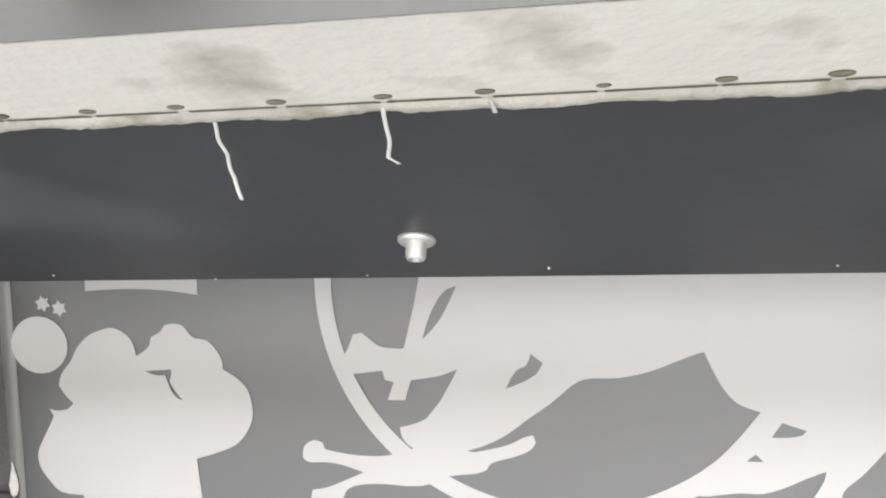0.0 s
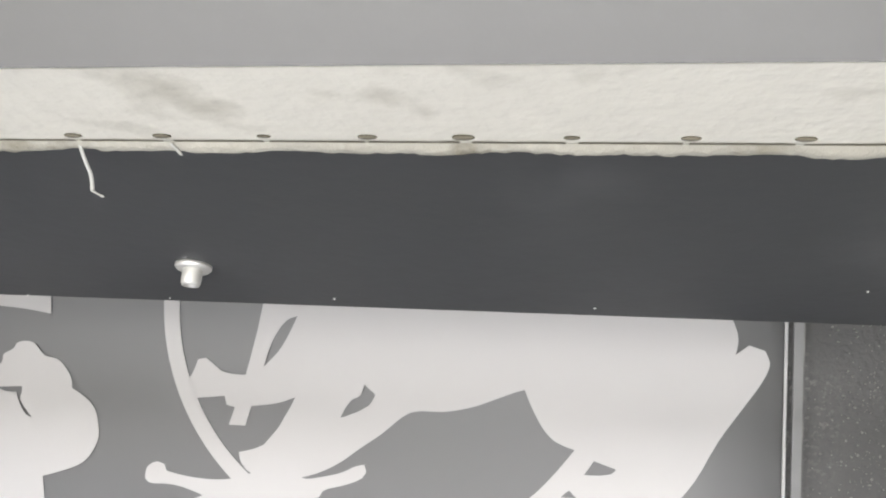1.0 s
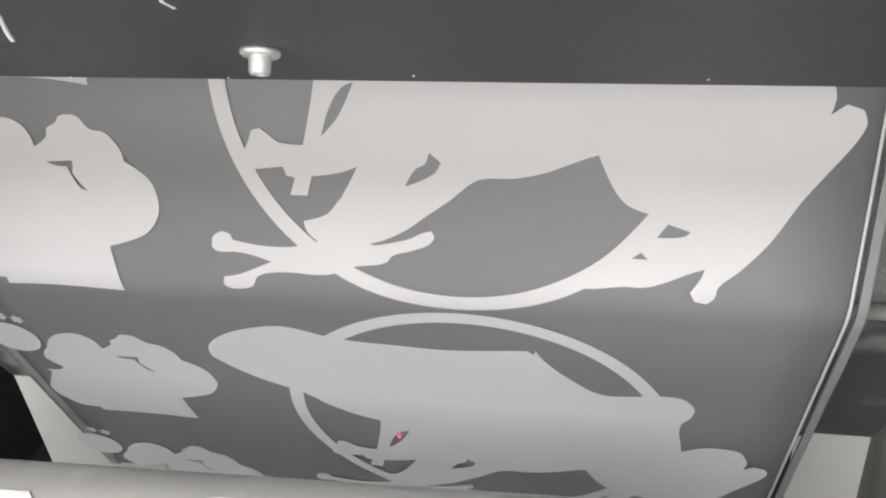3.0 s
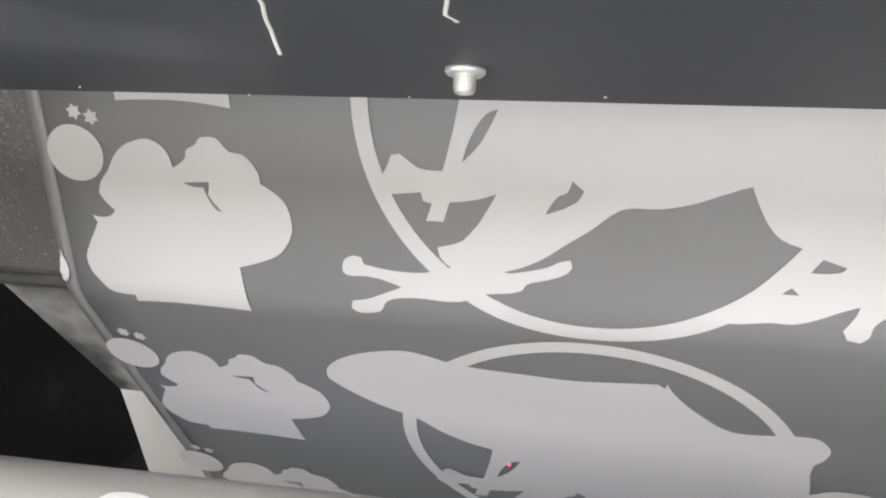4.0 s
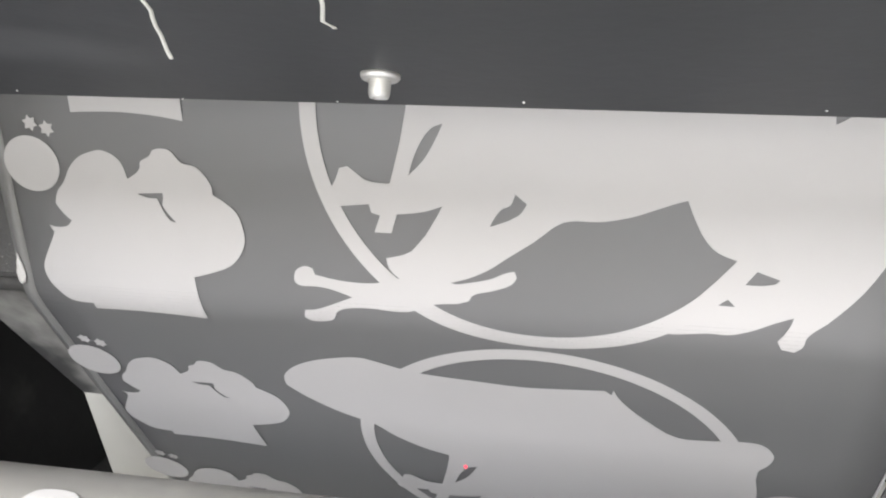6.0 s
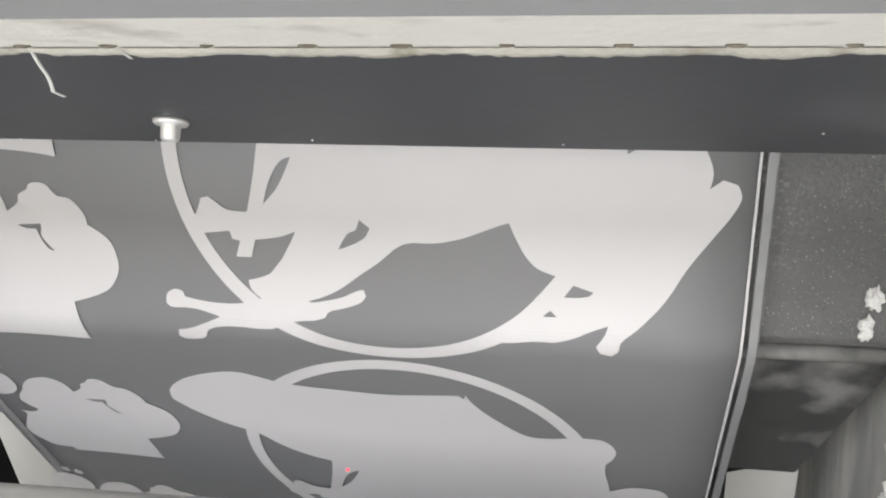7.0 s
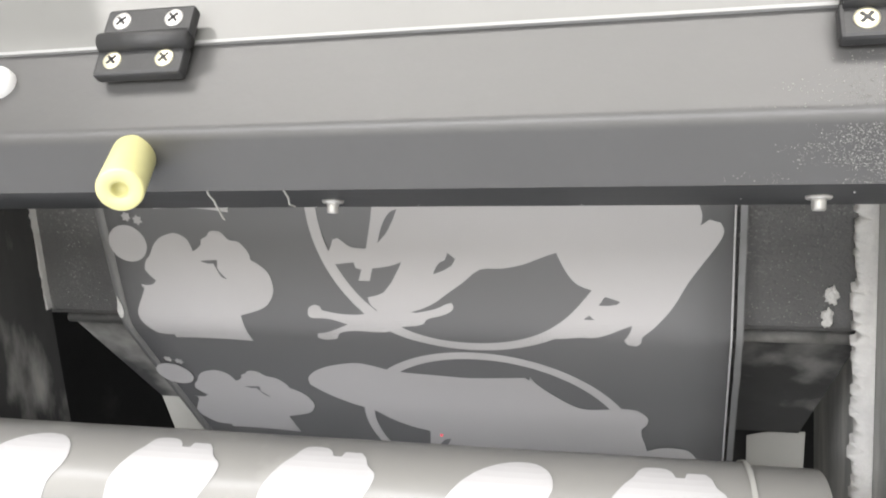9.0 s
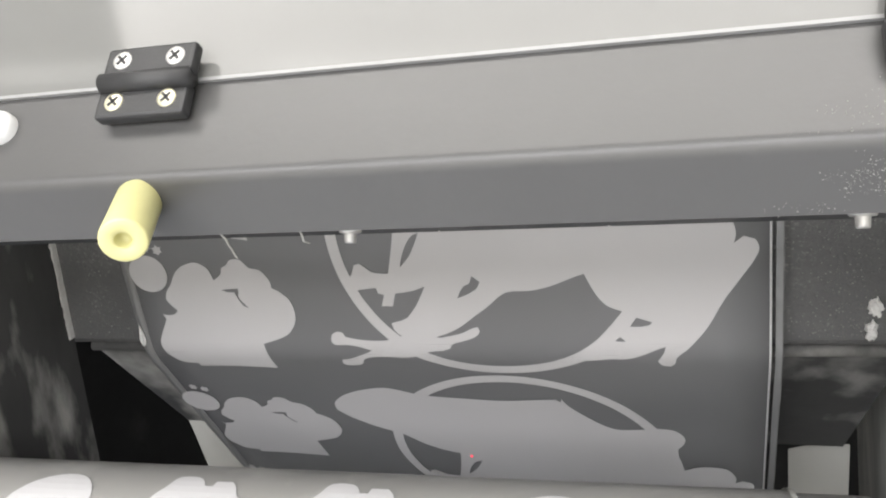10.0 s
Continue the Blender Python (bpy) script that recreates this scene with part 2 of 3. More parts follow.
def inside(p, poly):
    hit = False
    for a, b in zip(poly, poly[1:] + poly[:1]):
        if (a.y > p.y) != (b.y > p.y) and p.x < (b.x - a.x) * (p.y - a.y) / (b.y - a.y) + a.x:
            hit = not hit
    return hit


def ink_faces(solids, holes, cuts=(), cell=6.0, limits=None):
    """Flat faces in mm: the union of the solids less the holes, parted along the cuts."""
    loops = solids + holes
    verts, edges = [], []
    for loop in loops:
        n0 = len(verts)
        verts += loop
        edges += [(n0 + k, n0 + (k + 1) % len(loop)) for k in range(len(loop))]
    xs, ys = [v.x for v in verts], [v.y for v in verts]
    x0, x1, y0, y1 = min(xs), max(xs), min(ys), max(ys)
    for c in cuts:
        if y0 < c < y1:
            edges.append((len(verts), len(verts) + 1))
            verts += [Vector((x0 - 1, c)), Vector((x1 + 1, c))]
    y = y0
    while y < y1:
        x = x0
        while x < x1:
            verts.append(Vector((x + 0.13, y + 0.17)))
            x += cell * 2
        y += cell
    vs, _, fs, *_ = delaunay_2d_cdt(verts, edges, [], 0, 0.01)
    kept = []
    for f in fs:
        c = sum((vs[i] for i in f), Vector((0, 0))) / len(f)
        if limits and not limits[0] < c.y < limits[1]:
            continue
        if any(inside(c, s) for s in solids) and not any(inside(c, h) for h in holes):
            kept.append((c.y, f))
    return vs, kept


def ink_mesh(vs, faces, place):
    """The faces as one thin mesh, laid on a surface by place()."""
    bm = bmesh.new()
    made = {}
    for _, f in faces:
        for i in f:
            if i not in made:
                made[i] = bm.verts.new(place(vs[i].x / 1000, vs[i].y / 1000))
        bm.faces.new([made[i] for i in f])
    return bm


def ellipse(cx, cy, rx, ry, n=40):
    return [Vector((cx + rx * math.cos(k * math.tau / n), cy + ry * math.sin(k * math.tau / n))) for k in range(n)]


def star(cx, cy, r, turn, n=6):
    return [Vector((cx + r * (1 if k % 2 else 0.6) * math.cos(turn + k * math.pi / n), cy + r * (1 if k % 2 else 0.6) * math.sin(turn + k * math.pi / n))) for k in range(2 * n)]


# the printed motifs, drawn in mm: across, and along the film
BLOSSOM = [(-148.5, 55.8), (-141.5, 50.8), (-140.5, 46.9), (-135.5, 44), (-133.5, 41.1), (-128.5, 40.1), (-124.5, 41.1),
           (-121.5, 45), (-119.5, 46.9), (-113.5, 47.9), (-109.5, 51.8), (-106.5, 57.7), (-106.5, 61.6), (-101.5, 64.5),
           (-95.5, 70.4), (-93.5, 78.3), (-93.5, 84.1), (-96.5, 91), (-101.5, 96.8), (-109.5, 100.7), (-121.5, 104.7),
           (-119.5, 129.1), (-142.5, 128.1), (-163.5, 128.1), (-180.5, 129.1), (-180.5, 125.1), (-192.5, 124.2), (-198.5, 118.3),
           (-202.5, 112.4), (-203.5, 105.6), (-200.5, 98.7), (-195.5, 90), (-193.5, 86), (-195.5, 82.2), (-192.5, 83.1),
           (-185.5, 82.2), (-182.5, 79.2), (-186.5, 75.3), (-189.5, 70.4), (-187.5, 64.5), (-182.5, 58.7), (-178.5, 51.8),
           (-172.5, 46), (-165.5, 43.1), (-160.5, 42.1), (-154.5, 44), (-150.5, 47.9)]
BLOSSOM_SLIT = [(-144.5, 62.9), (-131.5, 61.9), (-131.5, 64.8), (-132.5, 67.9), (-130.5, 71.8), (-126.5, 76.6), (-129.5, 75.7),
           (-132.5, 70.8), (-134.5, 64.8), (-139.5, 64.8)]
BACK = [(-11.2, 14.3), (-24.1, 10), (-39.6, 0.3), (-50.4, -10.3), (-69.7, -19.8), (-86.5, -32.1), (-95.5, -42), (-94.5, -50), 
    (-89, -57.6), (-77, -66), (-61, -72), (-46, -74.7), (-34, -71.6), (-23, -67.5), (-7, -65.4), (13, -64.3), 
    (36, -63.2), (59, -65.4), (76, -67.5), (79, -64.3), (80, -68.5), (83, -61.1), (97, -44.1), (112, -32.4), (129, -33.4), 
    (144, -35.6), (151, -34.5), (157.6, -25), (156.1, -15.6), (152.4, -9.2), (155.5, 20.2), (150.5, 48.4), (105.5, 52.4), 
    (94.5, 56.5), (84.5, 60.5), (71.5, 63.5), (56.5, 64.5), (43.5, 74.6), (33.5, 81.7), (22.5, 89.7), (8.5, 95.8), 
    (-14.5, 97.8), (-22.5, 91.7), (-23.5, 86.7), (-11.5, 82.7), (3.5, 60.5), (-20.5, 52.4), (-11.5, 18.2)]
HIND = [(155.5, 20.2), (165.5, 14.1), (177.5, 13.1), (184.5, 15.1), (188.5, 21.2), (190.5, 28.2), (189.5, 34.3), (194.5, 30.3), 
    (200.5, 32.3), (202.5, 37.3), (200.5, 43.4), (193.5, 54.4), (183.5, 69.6), (174.5, 86.7), (163.5, 100.8), (156.5, 107.9), 
    (155.5, 112.9), (152.5, 115.9), (147.5, 114.9), (145.5, 110.9), (149.5, 103.8), (150.5, 99.8), (143.5, 102.8), 
    (135.5, 106.9), (126.5, 109.9), (118.5, 109.9), (111.5, 110.9), (103.5, 111.9), (99.5, 110.9), (99.5, 104.8), 
    (110.5, 95.8), (119.5, 85.7), (126.5, 76.6), (118.5, 73.6), (113.5, 68.6), (108.5, 59.5), (105.5, 52.4), (125.5, 28.2)]
FORE = [(-20.5, 51.4), (-24.5, 51.4), (-31.5, 50.4), (-35.5, 47.4), (-39.5, 44.4), (-43.5, 45.4), (-45.5, 50.4), (-48.5, 55.5), 
    (-50.5, 60.5), (-47.5, 63.5), (-30.5, 61.5), (-29.5, 65.5), (-25.5, 66.5), (-28.5, 74.6), (-20.5, 74.6), (-17.5, 65.5), 
    (-4.5, 63.5), (3.5, 60.5), (2.5, 43.4)]
BRANCH = [(-19.5, 96.8), (-30.5, 99.8), (-47.5, 99.8), (-59.5, 97.8), (-60.5, 94.8), (-64.5, 93.8), (-69.5, 96.8), (-70.5, 101.8), 
    (-68.5, 103.8), (-59.5, 103.8), (-51.5, 104.8), (-41.5, 107.9), (-50.5, 111.9), (-60.5, 115.9), (-66.5, 116.9), 
    (-67.5, 121), (-64.5, 123), (-58.5, 123), (-52.5, 121), (-49.5, 115.9), (-37.5, 112.9), (-14.5, 112.9), (-1.5, 107.9), 
    (14.5, 104.8), (16.5, 101.8), (25.5, 98.8), (34.5, 94.8), (36.5, 91.7), (35.5, 88.7), (31.5, 89.7), (25.5, 92.8), 
    (14.5, 95.8), (8.5, 96.8), (-5.5, 92.8)]
GAPS = [[(4.5, 24.2), (-0.5, 26.2), (-7.5, 36.3), (-11.5, 47.4), (-4.5, 40.3), (0.5, 32.3)],
        [(35.5, 53.4), (40.5, 57.5), (37.5, 62.5), (24.5, 68.6), (29.5, 60.5), (33.5, 58.5)],
        [(134.5, 80.7), (143.5, 83.7), (141.5, 85.7), (130.5, 86.7)],
        [(124.5, 93.8), (127.5, 96.8), (120.5, 96.8)]]
RING_X, RING_S, RING_R, RING_W = 45.5, 23.7, 106.0, 7.8
RING_TALL = (104.3, 105.0)  # the rings are a little flattened
RING_STEP, BEAST_STEP, BLOSSOM_STEP = (-1.0, 212.3), (0, 225.3), 129
BEND_FROM, BEND_TO, STRIP_STEP = 100.0, 140.0, 2.0  # the stretch of film, in mm, whose prints pass over the bend
strips = []  # every piece of print, and the middle of it along the film (None above the bend, False below)


def strip_pose(mid, t):
    """Where a piece of print has come by the time t."""
    way = UNSKEW.to_3x3() @ Vector((0, 0, -FEED * (t - SHOWN_AT)))
    if mid is None:
        m = Matrix.Translation(way)
    elif mid is False:
        m = Matrix.Translation((way.x, -way.z * math.sin(BEND_ANGLE), way.z * math.cos(BEND_ANGLE)))
    else:
        p, q = over_bend(way.x, mid - way.z - 0.0005), over_bend(way.x, mid - way.z + 0.0005)
        m = Matrix.Translation((p + q) / 2) @ pose(0, 0, 0, math.degrees(math.atan2(q.y - p.y, p.z - q.z)))
    return SKEW @ m


def print_on(film, name, label, solids, holes, lift):
    """A white print on the film: one piece on each flat, and narrow pieces where it passes over the bend."""
    n = round((BEND_TO - BEND_FROM) / STRIP_STEP)
    cuts = [BEND_FROM + STRIP_STEP * k for k in range(n + 1)]
    turned = lambda loop: [Vector(along_bend(p.x / 1000, p.y / 1000)) * 1000 for p in loop]
    vs, faces = ink_faces([turned(p) for p in solids], [turned(p) for p in holes], cuts, limits=(-38, 345))
    above = [f for f in faces if f[0] < BEND_FROM]
    below = [f for f in faces if f[0] >= BEND_TO]
    if above:
        strips.append((part(name, ink_mesh(vs, above, lambda x, s: Vector((x, -lift, 1 - s))), INK, film, label), None))
    if below:
        strips.append((part(name, ink_mesh(vs, below, lambda x, s: over_bend(x, s, lift)), INK, film, label), False))
    for k in range(n):
        mid = (cuts[k] + cuts[k + 1]) / 2000
        piece = [f for f in faces if cuts[k] <= f[0] < cuts[k + 1]]
        if piece:
            strips.append((part(name, ink_mesh(vs, piece, lambda x, s: Vector((x, -lift, mid - s))), INK, film, label), mid))


def printed_film():
    e = empty("printed_film")
    part("film_web", film_band(FILM_L, FILM_R, -0.04, 0.36, 0.0, 0.0004), FILM, e, smooth=True)
    part("film_margin", film_band(FILM_L, FILM_L + 0.008, -0.04, 0.36, 0.0004, 0.0003, 1), MARGIN, e, "paler unprinted margin of the film", True)
    part("cut_edge", film_band(FILM_R, FILM_R + 0.0012, -0.04, 0.36, 0.001, 0.001, 1), FILM_EDGE, e, "bright cut edge of the film", True)
    wide = lambda pts: [Vector((-80 + (p.x + 80) * 1.075, p.y)) for p in pts]
    for k in (-1, 0, 1, 2):
        d = Vector((-8.0 * k, BLOSSOM_STEP * k))
        move = lambda pts: [p + d for p in wide(pts)]
        print_on(e, "blossom_print", "white blossom-shaped print", [move(smooth_outline(BLOSSOM))], [move(smooth_outline(BLOSSOM_SLIT, 2))], 0.0008)
        print_on(e, "disc_print", "white round print", [move(ellipse(-198.5, 50.5, 15, 14.2))], [], 0.0008)
        for cx, cy in ((-195, 30), (-186.5, 32.5)):
            print_on(e, "star_print", "small white star print", [move(star(cx, cy, 4.2, cx))], [], 0.0008)
    for k in (0, 1):
        outer, inner = ellipse(RING_X, RING_S, RING_R, RING_TALL[k], 120), ellipse(RING_X, RING_S, RING_R - RING_W, RING_TALL[k] - RING_W, 120)
        along = lambda pts: [p + Vector(RING_STEP) * k for p in pts]
        move = lambda pts: [p + Vector(BEAST_STEP) * k for p in pts]
        print_on(e, "ring_print", "white ring print", [along(outer)], [along(inner)], 0.0007)
        print_on(e, "beast_print", "white leaping-animal silhouette print", [move(smooth_outline(p)) for p in (BACK, HIND, FORE, BRANCH)], [move(smooth_outline(g, 3)) for g in GAPS], 0.0009)
    arc = [Vector((x, 23.4 + (2.2 if x > -150 else 1.2) * ((x + 156) / 30) ** 2)) for x in range(-179, -118, 4)]
    print_on(e, "bar_print", "white bar print with a curved lower edge", [[Vector((-179, -30)), Vector((-119, -30))] + arc[::-1]], [], 0.0008)
    tagged(e, "grey transfer film with white silhouette prints hanging over a panel", "film")
    b = empty("edge_band")
    part("front_face", film_band(FILM_R + 0.0032, FILM_R + 0.0068, -0.04, 0.36, 0.002, 0.0015, 1), STRIP, b)
    part("rim", film_band(FILM_R + 0.0068, FILM_R + 0.0075, -0.04, 0.36, 0.0012, 0.002, 1), DUSTY_EDGE, b, "duller rim of the band")
    tagged(b, "narrow grey band running beside the film", "band")


# ---- the chute behind the film ----
WEST, EAST = -0.288, 0.284
WEST_LEAN, EAST_LEAN = 0.125, 0.06  # the side plates stand out of plumb, wider apart below


def behind(x):
    """How far back the panel stands, and how high its lower edge is, at x."""
    return 0.0085 + 0.03 * x, 0.8818 + 0.006 * x


def chute():
    bm = bmesh.new()
    rows = []
    for x in (WEST - 0.01, EAST):
        y, z = behind(x)
        rows.append([bm.verts.new((x, *p)) for p in ((y, 1.08), (y, z + 0.004), (y + 0.002, z), (y + 0.012, z - 0.002), (y + 0.012, z), (y + 0.004, z + 0.004), (y + 0.002, 1.08))])
    for k in range(7):
        bm.faces.new((rows[0][k], rows[1][k], rows[1][(k + 1) % 7], rows[0][(k + 1) % 7]))
    bmesh.ops.recalc_face_normals(bm, faces=bm.faces)
    panel = tagged(part("panel", bm, DUSTY_PANEL), "dark grey steel panel speckled with white powder", "panel")
    (yw, zw), (ye, ze) = behind(WEST), behind(EAST)
    part("rolled_edge", cylinder(bmesh.new(), (WEST + 0.001, yw + 0.010, zw - 0.007), (EAST - 0.001, ye + 0.008, ze - 0.007), 0.0042, segments=20), DUSTY_EDGE, panel, "paler rolled lower edge", True)
    bm = bmesh.new()
    n = 10
    top = [Vector((WEST, yw + 0.010, zw - 0.006)).lerp(Vector((EAST, ye + 0.008, ze - 0.006)), k / n) for k in range(n + 1)]
    low = [Vector((-0.276, 0.076, 0.7635)).lerp(Vector((0.262, 0.097, 0.762)), k / n) for k in range(n + 1)]
    for off in (0.0, 0.002):
        a = [bm.verts.new(p + Vector((0, off, 0))) for p in top]
        b = [bm.verts.new(p + Vector((0, off, -off))) for p in low]
        for k in range(n):
            bm.faces.new((a[k], b[k], b[k + 1], a[k + 1]))
    tagged(part("chute_plate", bm, SMEARED), "tapered dark chute plate smeared with white powder", "chute")
    bm = box(bmesh.new(), (EAST, -0.30, 0.55), (EAST + 0.004, 0.29, 0.99))
    for v in bm.verts:
        v.co.x -= EAST_LEAN * (v.co.z - 0.935)
    tagged(part("side_plate", bm, DUSTY_WALL), "dust-streaked grey side plate of the powder box", "side plate")
    bm = box(bmesh.new(), (WEST - 0.004, -0.30, 0.55), (WEST, 0.0, 0.99))
    for v in bm.verts:
        v.co.x += WEST_LEAN * (v.co.z - 0.935)
    tagged(part("side_plate", bm, WEST_WALL), "black side plate of the powder box dusted white", "side plate")
    # added black sheets round the chute; their colour stands for the void's shade
    tagged(part("back_plate", box(bmesh.new(), (WEST - 0.15, 0.29, 0.55), (EAST + 0.04, 0.294, 1.08)), BLACK), "black sheet standing for the dark void behind the chute", "back plate")
    tagged(part("outer_plate", box(bmesh.new(), (WEST - 0.154, 0.002, 0.55), (WEST - 0.15, 0.29, 1.08)), BLACK), "black sheet closing the dark void beside the powder box", "side plate")
    tagged(part("powder_tray", box(bmesh.new(), (WEST - 0.15, -0.3, 0.55), (EAST + 0.04, 0.29, 0.556)), BLACK), "black sheet closing the dark void under the chute", "tray")


def powder_ridge(name, x, y, z0, z1, width, label, seed, toward, lean):
    """Powder caked along an upright corner, with an uneven edge."""
    rnd = random.Random(seed)
    bm = bmesh.new()
    n, m = 420, 6
    rows = []
    for k in range(n + 1):
        z = z0 + (z1 - z0) * k / n
        w = width * (0.8 + 0.3 * noise.noise((0, seed, z * 60)) + 0.35 * noise.noise((4, seed, z * 210)) + 0.3 * rnd.random())
        row = []
        for j in range(m + 1):
            f = j / m
            bulge = 0.002 * math.sin(math.pi * f) * (0.7 + 0.5 * noise.noise((f * 4, seed + 3, z * 70)) + 0.8 * noise.noise((f * 9, seed + 7, z * 300)))
            row.append(bm.verts.new((x + lean * (z - 0.935) + toward * w * f, y - 0.0006 - bulge, z)))
        row.append(bm.verts.new((x + lean * (z - 0.935) + toward * w * 0.9, y + 0.01, z)))
        rows.append(row)
    for a, b in zip(rows, rows[1:]):
        for j in range(m + 1):
            bm.faces.new((a[j], b[j], b[j + 1], a[j + 1]))
    bmesh.ops.recalc_face_normals(bm, faces=bm.faces)
    return tagged(part(name, bm, POWDER, smooth=True), label, "powder", kind="stuff")


def powder_lumps():
    rnd = random.Random(5)
    for at, n, spread in (((0.2635, 0.0142, 0.9085), 26, 0.0045), ((0.262, 0.0142, 0.8945), 22, 0.004)):
        bm = bmesh.new()
        got = bmesh.ops.create_icosphere(bm, subdivisions=4, radius=1.0)
        for v in got["verts"]:
            c = v.co.copy()
            r = 0.8 + 0.55 * noise.noise(c * 1.7 + Vector((n, 0, 0))) + 0.3 * noise.noise(c * 5)
            v.co = Vector((c.x * r * spread * 0.9 * (1 - 0.35 * c.z), c.y * r * 0.003, c.z * r * spread * 1.5)) + Vector(at)
        tagged(part("powder_lump", bm, POWDER, smooth=True), "small lump of white powder stuck to the panel", "powder", group="powder lumps")
    # the whitish highlight low on the film margin, shaped as a white cone
    bm = bmesh.new()
    got = bmesh.ops.create_icosphere(bm, subdivisions=3, radius=1.0)
    for v in got["verts"]:
        c = v.co.copy()
        k = 1 + 0.35 * noise.noise(c * 2.3)
        v.co = Vector((-0.2275 + c.x * 0.0042 * k * (0.55 - 0.45 * c.z), -0.0018 + 0.0008 * c.y, 0.8885 + c.z * 0.0085 * k))
    tagged(part("powder_heap", bm, POWDER, smooth=True), "small white cone standing for a highlight at the film edge", "powder")
    for x, y in ((0.0549, -0.0975), (-0.0025, -0.0955), (-0.055, -0.0965), (0.135, -0.092), (0.205, -0.11), (0.245, -0.13), (-0.11, -0.105)):
        verts, faces = [], []
        grain(verts, faces, (x, y, 0.9968 + 0.4146 * (-0.0925 + 0.0576 * x - y) - 0.0134 * x), 0.00045, rnd)
        loose("dust_speck", verts, faces, "tiny white powder speck under the plate", kind="")["group"] = "specks under the plate"
    # loose grains on the panel
    for x0, x1, count in ((0.218, 0.272, 480), (WEST + 0.005, FILM_L - 0.002, 170)):
        verts, faces = [], []
        for k in range(count):
            x = x0 + (x1 - x0) * (0.5 + 0.24 * rnd.gauss(0, 1))
            if not x0 < x < x1:
                continue
            y, zl = behind(x)
            grain(verts, faces, (x, y - 0.0002, zl + 0.006 + 0.1 * rnd.random() ** 1.3), 0.00022 + 0.0005 * rnd.random() ** 3, rnd)
        loose("powder_grains", verts, faces, "loose powder grains clinging to the panel", THIN_POWDER)


def grain(verts, faces, c, r, rnd, stretch=1.0):
    """A small uneven eight-sided grain."""
    n0 = len(verts)
    for d in ((1, 0, 0), (-1, 0, 0), (0, 1, 0), (0, -1, 0), (0, 0, stretch), (0, 0, -stretch)):
        k = r * (0.7 + 0.6 * rnd.random())
        verts.append((c[0] + d[0] * k, c[1] + d[1] * k, c[2] + d[2] * k))
    for a in (0, 1):
        for b in (2, 3):
            for e in (4, 5):
                faces.append((n0 + a, n0 + b, n0 + e))


def loose(name, verts, faces, label, mat=None, kind="stuff"):
    me = bpy.data.meshes.new(name)
    me.from_pydata(verts, [], faces)
    me.materials.append(mat or POWDER)
    return tagged(new(name, me), label, "powder", kind=kind)


def paper_cards():
    for x0, x1, y, z, lean, label in ((0.2275, 0.2695, 0.119, 0.7415, 0.0065, "cream paper card behind the chute"), (-0.279, -0.185, 0.080, 0.7630, -0.004, "cream paper sheet hanging behind the chute")):
        bm = bmesh.new()
        n = 8
        for side in (0, 0.0008):
            grid = [[bm.verts.new((x0 + 0.004 * f + (x1 - x0) * u, y + side + 0.02 * f + 0.004 * math.sin(3 * u), z + lean * u - 0.15 * f)) for u in (0, 0.25, 0.5, 0.75, 1)] for f in (k / n for k in range(n + 1))]
            for p, q in zip(grid, grid[1:]):
                for k in range(4):
                    bm.faces.new((p[k], q[k], q[k + 1], p[k + 1]))
        tagged(part("paper_card", bm, CREAM, smooth=True), label, "paper")


# ---- the plate above the film, with its bolts ----
def bolt(at):
    e = empty("flange_bolt", at)
    part("washer", lathe(bmesh.new(), (0, 0, 0.0005), (0, 0, -0.0012), [(0, 0), (0, 0.0052), (0.6, 0.0052), (1, 0.0046), (1, 0)], 36), ZINC, e, "dull zinc washer", True)
    part("head", lathe(bmesh.new(), (0, 0, -0.0012), (0, 0, -0.0058), [(0, 0.0029), (0.8, 0.0028), (1, 0.0024), (1, 0.0015), (0.7, 0.0013), (0.7, 0)], 24), ZINC, e, "socket bolt head", True)
    return tagged(e, "pale zinc socket bolt with a washer under a dark plate", "bolt", group="bolts of the plate")


PLATE_EDGE, PLATE_TOP = (-0.0925, 0.9970), (-0.1950, 1.0395)


def upper_plate():
    slope = (PLATE_TOP[1] - PLATE_EDGE[1]) / (PLATE_EDGE[0] - PLATE_TOP[0])
    out = [(PLATE_EDGE[0], PLATE_EDGE[1] + 0.008), PLATE_EDGE, PLATE_TOP, (PLATE_TOP[0], PLATE_TOP[1] + 0.01)]
    tagged(part("dosing_plate", sheet(bmesh.new(), out, WEST - 0.03, EAST + 0.012, 0.0015), PLATE), "dark grey plate with dusty underside above the film", "plate")
    tilt = pose(0, 0, 0, math.degrees(math.atan(-slope)), 0, 0)
    first = bolt((0, 0, 0))
    z = lambda y: PLATE_EDGE[1] + slope * (PLATE_EDGE[0] - y)
    first.matrix_world = Matrix.Translation((0.0270, -0.1270, z(-0.1270) - 0.0004)) @ tilt
    for x, y in ((0.2390, -0.1310), (-0.220, -0.1260)):
        copy_thing(first, Matrix.Translation((x, y, z(y) - 0.0004)) @ tilt)


# ---- the folded cover beam in front ----
LIP_B, LIP_F, FOLD, TOP = (-0.1965, 1.0390), (-0.2320, 1.0470), (-0.2360, 1.0682), (-0.2120, 1.0937)
UP = (Vector((0, *TOP)) - Vector((0, *FOLD))).normalized()
OUT = Vector((0, -UP.z, UP.y))


